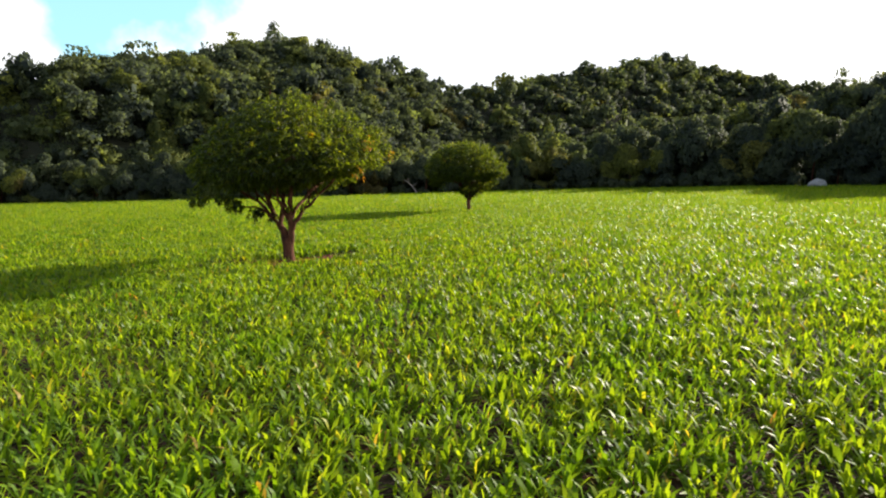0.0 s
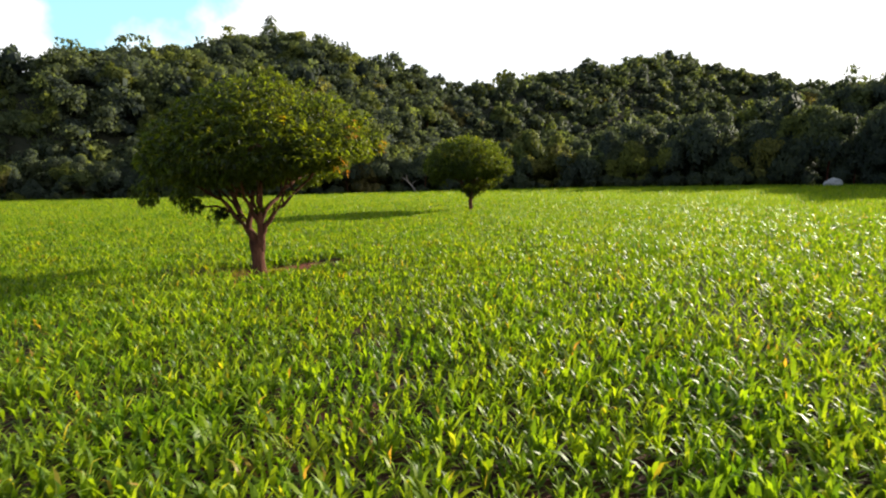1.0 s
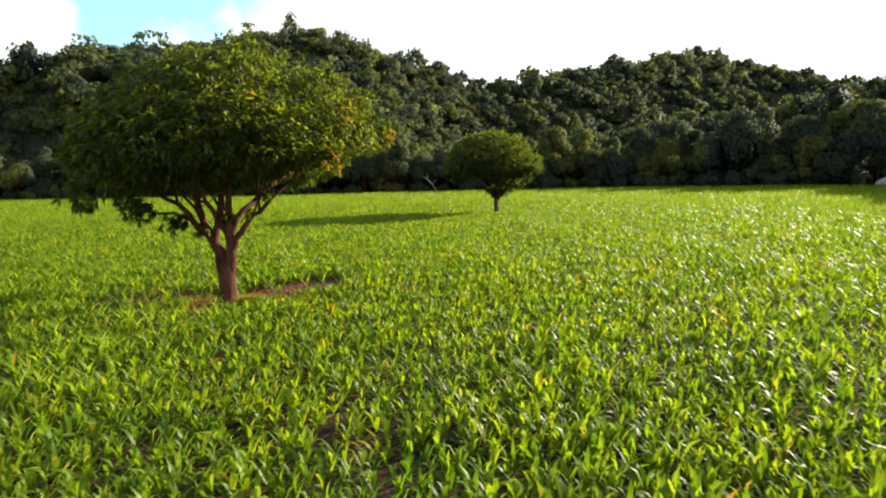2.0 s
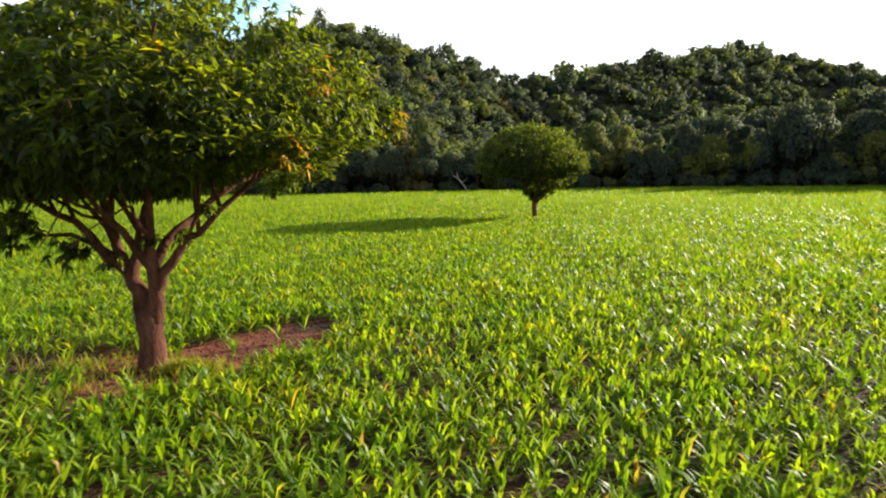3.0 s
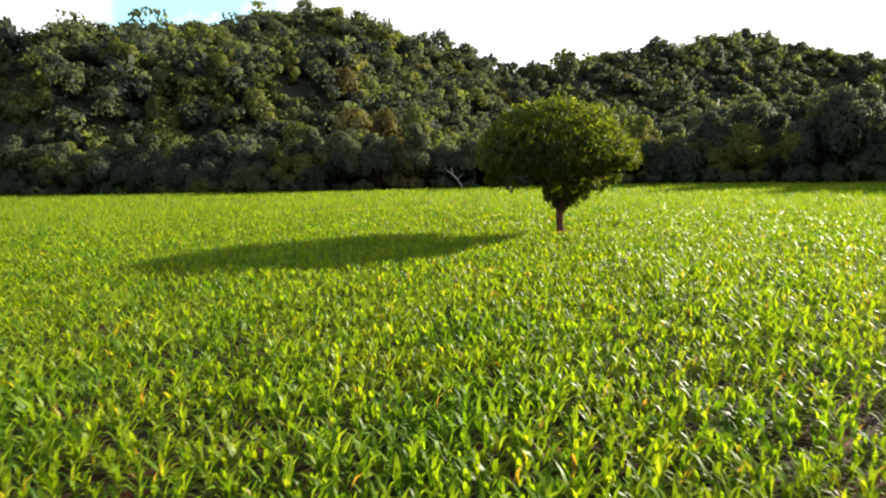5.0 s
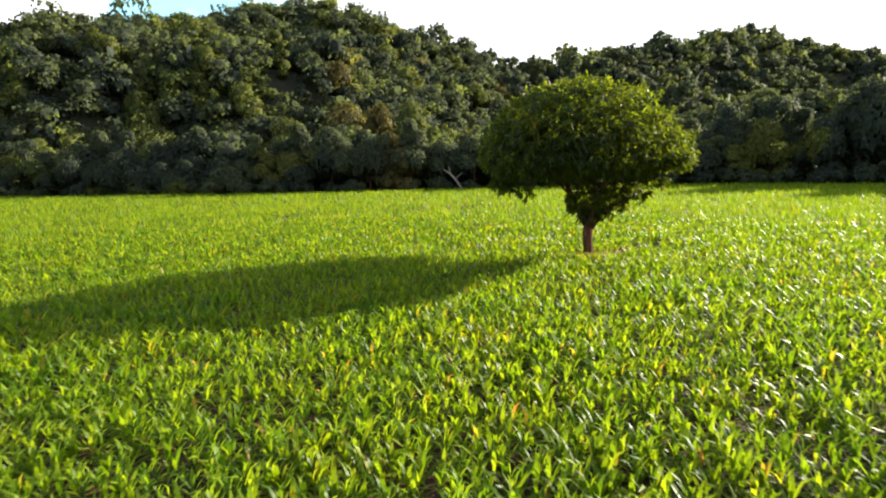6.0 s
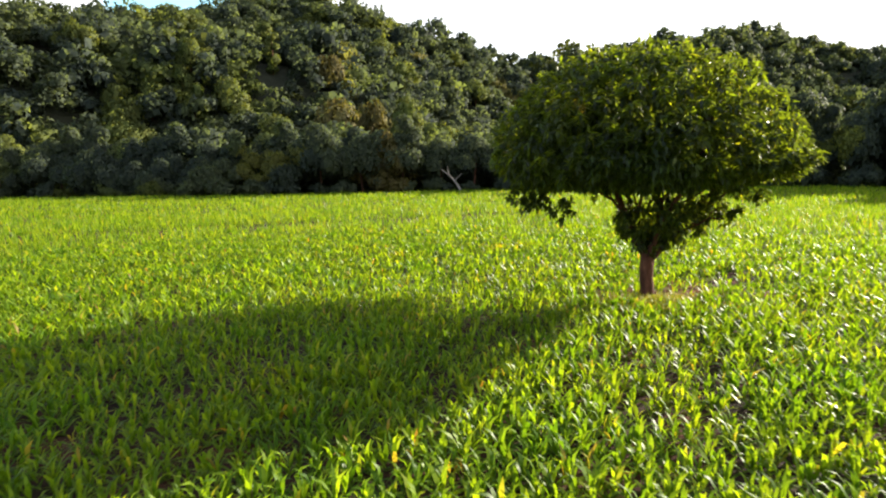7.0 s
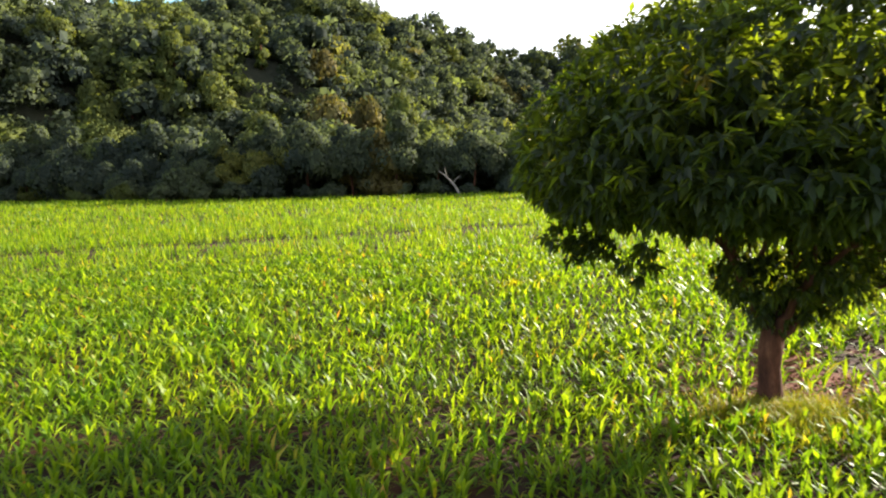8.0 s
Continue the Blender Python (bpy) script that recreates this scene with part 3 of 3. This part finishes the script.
# ---------------------------------------------------------------- woods
def crown_template(r, sprays, spray, tall=1.0, lobed=8, heart=60):
    """A crown about 1 across its radius, its foot at z = 0: billows of small pointed leaf sprays round a dense heart, as (co, faces, normals)."""
    a = np.arange(lobed) * 2.4 + r.uniform(0, 6.28)
    rad = 0.72 * np.sqrt((np.arange(lobed) + 0.3) / lobed)
    high = (1.25 - 0.85 * rad / 0.72 * r.uniform(0.7, 1.15, lobed)) * tall
    if tall > 2:  # a column, leafy from foot to tip
        rad, high = rad * 0.6, np.linspace(0.4, 1.25 * tall, lobed)
    c = np.stack([rad * np.cos(a), rad * np.sin(a), np.maximum(high, 0.32)], -1) + r.normal(0, 0.11, (lobed, 3))
    size = r.uniform(0.26, 0.6, lobed)
    squash = np.array([1.0, 1.0, 0.72])
    share = size ** 2 / (size ** 2).sum()

    def spread(n, near, far, out):
        pick = r.choice(lobed, n, p=share)
        d = unit(r.normal(0, 1, (n, 3)) + np.array([0, 0, out]))
        p = c[pick] + d * squash * size[pick][:, None] * (near + (far - near) * r.uniform(0, 1, (n, 1)) ** 0.4)
        whole = unit(p - np.array([0, 0, 0.35 * tall]))
        return d, p, unit(0.6 * d + 0.4 * whole + r.normal(0, 0.22, (n, 3)))

    d, p, nor = spread(sprays, 0.5, 1.1, 0.55)
    ax = unit(d * 0.5 + r.normal(0, 0.6, (sprays, 3)) + np.array([0, 0, -0.3]))
    sd = unit(np.cross(ax, d + r.normal(0, 0.35, (sprays, 3))))
    ln, wd = spray * r.uniform(0.6, 1.4, (sprays, 1)), spray * 0.5 * r.uniform(0.7, 1.3, (sprays, 1))
    co = np.stack([p - ax * ln * 0.5 + sd * wd, p + ax * ln * 0.6, p - ax * ln * 0.4 - sd * wd], 1).reshape(-1, 3)
    f = np.arange(sprays * 3).reshape(-1, 3)
    d, p, deep = spread(heart, 0.15, 0.68, 0.2)
    ax = unit(np.cross(d, r.normal(0, 1, (heart, 3))))
    sd = np.cross(ax, d)
    w = 0.2 * r.uniform(0.7, 1.2, (heart, 1))
    inner = np.concatenate([np.stack([p - ax * w, p + sd * w, p + ax * w], 1), np.stack([p - ax * w, p + ax * w, p - sd * w], 1)])
    co, f = stack([(co, f), (inner.reshape(-1, 3), np.arange(heart * 6).reshape(-1, 3))])
    return co, f, np.concatenate([np.repeat(nor, 3, 0), np.repeat(np.concatenate([deep, deep]), 3, 0)])


def leafy_mesh(name, co, faces, normals, material):
    me = mesh_from(name, co, faces, material, True)
    me.normals_split_custom_set_from_vertices(normals.astype(np.float32))
    return me


# trees that stand out on the slopes: kind, seed, label, x, y, top, radius, sprays, spray, tall, leaf
# round trees above the wood's edge have warm light put into their leaf colour
SINGLES = [
    ("tall_tree", 71, "tall airy tree on the hilltop against the sky", -54, 213, 53.5, 2.6, 260, 0.2, 1.5, FOREST),
    ("tall_tree", 72, "tall sparse tree on the ridge against the sky", 94.6, 160, 25.8, 3.0, 260, 0.18, 1.5, FOREST),
    ("column_tree", 73, "tall narrow light green tree on the slope", -42, 160, 29.5, 2.2, 1500, 0.17, 2.6, FOREST_PALE_SUNLIT),
    ("round_tree", 74, "broad rounded green tree above the wood's edge", -35.3, 139, 11.0, 4.8, 2600, 0.08, 0.9, FOREST_PALE_SUNLIT),
    ("round_tree", 75, "broad rounded tree above the wood's edge, tinted russet as if warmly lit", -25.5, 142, 13.0, 6.2, 2600, 0.08, 0.9, FOREST_WARM_SUNLIT),
    ("round_tree", 76, "broad rounded green tree above the wood's edge", -15, 146, 13.8, 4.4, 2600, 0.08, 1.0, FOREST_PALE_SUNLIT),
    ("round_tree", 77, "broad rounded green tree above the wood's edge", -55.9, 133, 10.0, 4.4, 2600, 0.08, 0.9, FOREST_PALE_SUNLIT),
    ("round_tree", 78, "rounded yellow green tree in the foot of the valley", 14, 120, 10.0, 3.6, 2200, 0.09, 1.2, FOREST_PALE_SUNLIT),
    ("round_tree", 79, "rounded pale green tree on the far slope", 29.6, 192, 16.5, 4.0, 1200, 0.12, 1.0, FOREST_PALE_SUNLIT),
]

# crowns that rise out of the canopy and catch the sun, with sunlight also put into the leaf colour: x, y, top, radius,
# leaf
EMERGENTS = [
    (-69.5, 144.2, 28.2, 3.4, FOREST_PALE_SUNLIT), (-53.0, 149.7, 25.8, 3.2, FOREST_PALE_SUNLIT), (-52.4, 145.6, 20.6, 2.4, FOREST_PALE_SUNLIT),
    (-56.1, 141.8, 18.2, 2.2, FOREST_PALE_SUNLIT), (-60.8, 138.4, 17.0, 2.0, FOREST_PALE_SUNLIT), (-57.3, 136.3, 14.4, 3.8, FOREST_PALE_SUNLIT),
    (-44.6, 145.3, 18.4, 3.6, FOREST_PALE_SUNLIT), (-49.4, 142.6, 17.4, 2.6, FOREST_PALE_SUNLIT), (-32.1, 162.5, 24.4, 2.8, FOREST_WARM_SUNLIT),
    (-20.5, 183.1, 26.0, 4.2, FOREST_PALE_SUNLIT), (-21.0, 152.0, 14.6, 3.6, FOREST_WARM_SUNLIT), (-43.0, 189.3, 34.6, 3.6, FOREST_PALE_SUNLIT),
    (-61.2, 171.5, 34.8, 3.6, FOREST_PALE_SUNLIT), (-53.6, 131.3, 8.2, 2.2, FOREST_PALE_SUNLIT), (18.6, 224.1, 25.6, 4.4, FOREST_PALE_SUNLIT),
    (-5.2, 202.3, 23.8, 4.0, FOREST_PALE_SUNLIT), (-29.0, 196.0, 33.5, 4.2, FOREST_PALE_SUNLIT), (-9.0, 150.0, 10.5, 3.2, FOREST_PALE_SUNLIT),
]


def wood_spots(r, x0, x1, y1, gap):
    xs, ys = np.meshgrid(np.arange(x0, x1, gap), np.arange(20, y1, gap))
    x = (xs + r.uniform(-0.45, 0.45, xs.shape) * gap).ravel()
    y = (ys + r.uniform(-0.45, 0.45, ys.shape) * gap).ravel()
    seen = (x < 0.72 * y + 8) & (x > -0.76 * y - 6) & (y > field_edge(x) + 7)
    for single in SINGLES[2:]:
        dx, dy = x - single[3], y - single[4]
        # nothing tall grows within or just before it
        seen &= ~((np.abs(dx - dy * single[3] / (single[4] - 30)) < single[6] + 0.8) & (dy > -9) & (dy < 2.5))
    for ex, ey, top, radius, leaf in EMERGENTS:
        seen &= np.hypot(x - ex, y - ey) > 0.5 * radius
    return x[seen], y[seen]


def hidden(x, y, top):
    """Which tree tops lie behind a nearer rise, from either end of the flight."""
    out = np.ones(len(x), bool)
    for ex, ey, ez in ((0.3, 4, 3.0), (-1.9, 46, 3.4)):
        worst = np.full(len(x), -99.0)
        for s in np.linspace(0.3, 0.9, 28):
            worst = np.maximum(worst, canopy(ex + (x - ex) * s, ey + (y - ey) * s) - (ez + (top - ez) * s))
        out &= worst > 5.0
    return out


def build_woods():
    r = np.random.default_rng(21)
    pieces, normals = [], []

    def plant(x, y, z, sprays, spray, heart, kinds, width, rise):
        which = r.integers(0, kinds, len(x))
        for k in range(kinds):
            sel = which == k
            n = int(sel.sum())
            t, tf, tn = crown_template(r, sprays, spray, r.uniform(0.8, 1.5), int(r.integers(6, 10)), heart)
            wide = np.clip(r.lognormal(1.12, 0.25, n), 2.0, 4.3) * width
            size = np.stack([wide, wide, wide * r.uniform(0.85, 1.2, n)], -1)
            place = np.stack([x[sel], y[sel], z[sel] - 1.5 + rise * r.uniform(0, 1, n) ** 2.2], -1)
            yaw = r.uniform(0, 6.28, n)
            pieces.append(scattered((t, tf), place, yaw, size))
            normals.append(scattered((tn, tf), np.zeros((n, 3)), yaw, np.ones(n))[0])

    for y0, y1, gap in ((20, 225, 3.5), (225, 372, 4.4)):
        x, y = wood_spots(r, -190, 260, y1, gap)
        x, y = x[y >= y0], y[y >= y0]
        z = terrain(x, y)
        back = hidden(x, y, z + 7)
        close = ~back & (np.hypot(x + 1.9, y - 46) < 72)
        front = ~back & ~close
        few = back & (r.uniform(0, 1, len(x)) < 0.25)
        if close.any():
            plant(x[close], y[close], z[close], 1100, 0.1, 80, 6, 0.93, 2.2)
        plant(x[front], y[front], z[front], *((460, 0.15, 46, 9, 0.95, 2.2) if gap < 4 else (170, 0.26, 34, 9, 1.1, 3.4)))
        plant(x[few], y[few], z[few], 220, 0.165, 30, 4, 1.1, 2.4)
    # undergrowth between the crowns
    x, y = wood_spots(r, -190, 260, 225, 4.6)
    z = terrain(x, y)
    front = ~hidden(x, y, z + 6)
    plant(x[front], y[front], z[front] - 0.2, 170, 0.16, 30, 5, 1.1, 0.8)
    co, f = stack(pieces)
    tagged(new("woods", leafy_mesh("woods", co, f, np.concatenate(normals), FOREST)), "dense mixed green woods covering the hills", "woods", kind="stuff")


build_woods()


def forest_tree(name, seed, label, height, radius, sprays, spray, tall, trunk_r=0.13, material=FOREST, bark=BARK, low=0.1):
    r = np.random.default_rng(seed)
    tree = tagged(new(name), label, "tree", group="trees along the wood's edge")
    t, f, nor = crown_template(r, sprays, spray, tall, 9, 140 if sprays > 500 else 12)
    span = t[:, 2].max() - 0.1
    foot = low * height
    co = t * np.array([radius, radius, (height - foot) / span]) + np.array([0, 0, foot * 0.7])
    pts = bow((0, 0, -0.3), (r.normal(0, 0.2), r.normal(0, 0.2), height * 0.7), 0, 6, r, 0.08)
    tco, q = tube(pts, np.linspace(trunk_r, trunk_r * 0.4, 6), 7)
    part_of("trunk", mesh_from("trunk", tco, q, bark), tree)
    part_of("crown", leafy_mesh("crown", co, f, nor, material), tree)
    return tree


def build_edge():
    r = np.random.default_rng(33)
    kinds = [forest_tree("edge_tree", 50 + k, "leafy green tree at the edge of the woods", h, w, 4200 if h > 4 else 1500, s * (0.78 if h > 4 else 1.0), tall, low=0.03)
             for k, (h, w, s, tall) in enumerate(((8.0, 3.8, 0.10, 1.1), (6.2, 3.4, 0.11, 0.9), (9.6, 4.0, 0.10, 1.4), (5.2, 2.8, 0.12, 1.0), (9.0, 3.3, 0.11, 1.6), (2.6, 2.0, 0.13, 0.8)))]
    spots = []
    for row, (back, step) in enumerate(((2.2, 4.4), (7.0, 4.6), (0.9, 3.4))):
        s = -95.0
        while s < 92:
            slope = abs(float(field_edge(s + 1) - field_edge(s)))
            x = s + r.uniform(-0.5, 0.5)
            spots.append((x, float(field_edge(x)) + back + r.uniform(-0.8, 1.2), row))
            s += step / math.hypot(1, slope)
    used = set()
    for x, y, row in spots:
        k = int(r.choice(([1, 3, 0, 0, 2], [0, 2, 4, 2], [5])[row]))
        if row == 2 and math.hypot(x - 52.6, y - 96.0) < 5:
            continue
        size = r.uniform(0.75, 1.3) * float(np.interp(x, (4, 10, 20, 45, 60), (0.68, 0.8, 0.9, 1.0, 1.3)))
        m = Matrix.LocRotScale((x, y, float(terrain(x, y)) - 0.05), Euler((0, 0, r.uniform(0, 6.28))), (size, size, size * r.uniform(0.9, 1.15)))
        if k not in used:
            used.add(k)
            kinds[k].matrix_basis = m
        else:
            ob = copy_thing(kinds[k], Matrix())
            ob.matrix_basis = m


build_edge()


# ---------------------------------------------------------------- single trees on the slopes
def put_tree(name, seed, label, x, y, top, radius, sprays, spray, tall, material, sunk=0.0):
    base = float(terrain(x, y)) - sunk
    tree = forest_tree(name, seed, label, top - base, radius, sprays, spray, tall, 0.2, material, low=0.03)
    tree.location = (x, y, base)
    tree["group"] = "trees that stand out on the slopes"
    return tree


for single in SINGLES:
    put_tree(*single)
for number, (x, y, top, radius, leaf) in enumerate(EMERGENTS):
    kind = "yellow green" if leaf is FOREST_PALE_SUNLIT else "russet"
    put_tree("round_tree", 200 + number, "rounded " + kind + " crown rising out of the wooded slope, coloured as if sunlit", x, y, top - 0.8, radius, 1500, 0.1, 0.9, leaf)


# ---------------------------------------------------------------- small things at the wood's foot
def dead_branch():
    r = np.random.default_rng(90)
    ob = tagged(new("dead_branch"), "pale dead branch leaning out of the wood's edge", "branch")
    ob.location = (-5.6, 109.5, 0)
    part_of("stem", mesh_from("stem", *tube(smooth_line([(0.9, 0, -0.1), (0.3, 0, 1.0), (-0.5, 0.1, 1.9), (-1.3, 0.2, 2.5)], 9), np.linspace(0.16, 0.05, 9), 8, 0.08, r), PALE_BARK), ob)
    for a, b in (((0.1, 0, 1.25), (0.9, 0.1, 2.1)), ((-0.5, 0.1, 1.9), (-0.7, 0, 2.9))):
        part_of("twig", mesh_from("twig", *tube(bow(a, b, 0.1, 5, r, 0.03), np.linspace(0.07, 0.02, 5), 6), PALE_BARK), ob)


dead_branch()


def boulder():
    bm = bmesh.new()
    bmesh.ops.create_icosphere(bm, subdivisions=3, radius=1.0)
    for v in bm.verts:
        k = 1 + 0.28 * noise.noise(v.co * 1.3) + 0.1 * noise.noise(v.co * 4.0)
        v.co = Vector((v.co.x * 1.25 * k, v.co.y * 0.9 * k, max(v.co.z * 0.75 * k, -0.3)))
    me = bpy.data.meshes.new("boulder")
    bm.to_mesh(me)
    bm.free()
    me.materials.append(STONE)
    ob = tagged(new("boulder", me), "pale grey boulder at the foot of the woods", "rock")
    ob.location = (52.6, 94.6, 0.25)
    ob.scale = (1.05, 1.05, 1.25)


boulder()


# ---------------------------------------------------------------- grass round the trunks
def grass_ring(cx, cy, spread, count, seed, label):
    r = np.random.default_rng(seed)
    pieces = []
    a, d = r.uniform(0, 6.28, count), np.abs(r.normal(0, 1, count))
    place = np.stack([cx + spread[0] * d * np.cos(a), cy + spread[1] * d * np.sin(a), np.zeros(count)], -1)
    for k in range(6):
        t = stack([blade((0, 0, 0), r.uniform(0, 6.28), r.uniform(0.14, 0.26), r.uniform(55, 85), r.uniform(0, 40), 0.012, 3, 0.0) for _ in range(5)])
        pick = np.arange(count) % 6 == k
        pieces.append(scattered(t, place[pick], r.uniform(0, 6.28, int(pick.sum())), r.uniform(0.7, 1.3, int(pick.sum()))))
    tagged(new("grass", mesh_from("grass", *stack(pieces), GRASS)), label, "grass", kind="stuff")


grass_ring(-4.72, 25.85, (0.26, 0.13), 420, 61, "yellow green grass tufts at the foot of the mango tree")
grass_ring(-6.4, 26.0, (0.9, 0.35), 110, 62, "sparse dry grass on the bare soil")
grass_ring(1.95, 54.7, (0.75, 0.42), 1500, 63, "bright yellow green grass round the small mango tree")


# ---------------------------------------------------------------- clods on the open soil
def clods():
    r = np.random.default_rng(64)
    bm = bmesh.new()
    bmesh.ops.create_icosphere(bm, subdivisions=1, radius=1.0)
    bm.verts.ensure_lookup_table()
    co = np.array([v.co[:] for v in bm.verts])
    f = np.array([[v.index for v in fc.verts] for fc in bm.faces])
    bm.free()
    pieces = []
    x, y = np.concatenate([r.uniform(-8.4, -3.2, 2600), r.uniform(1.0, 5.6, 1500)]), np.concatenate([r.uniform(25.2, 29.4, 2600), r.uniform(54.4, 59, 1500)])
    keep = bare(x, y)
    x, y = x[keep], y[keep]
    for k in range(5):
        pick = np.arange(len(x)) % 5 == k
        n = int(pick.sum())
        lump = co * r.uniform(0.7, 1.25, (len(co), 1)) * np.array([1, 1, 0.6])
        pieces.append(scattered((lump, f), np.stack([x[pick], y[pick], np.full(n, 0.005)], -1), r.uniform(0, 6.28, n), r.uniform(0.006, 0.032, n)))
    tagged(new("soil_clods", mesh_from("soil_clods", *stack(pieces), SOIL)), "crumbled reddish brown clods on the bare soil", "soil", kind="stuff")


clods()
grass_ring(-4.9, 24.9, (1.7, 0.6), 110, 65, "dry yellowing weeds in front of the mango tree")
grass_ring(1.9, 54.3, (2.0, 0.8), 420, 66, "dry yellowing weeds in front of the small mango tree")
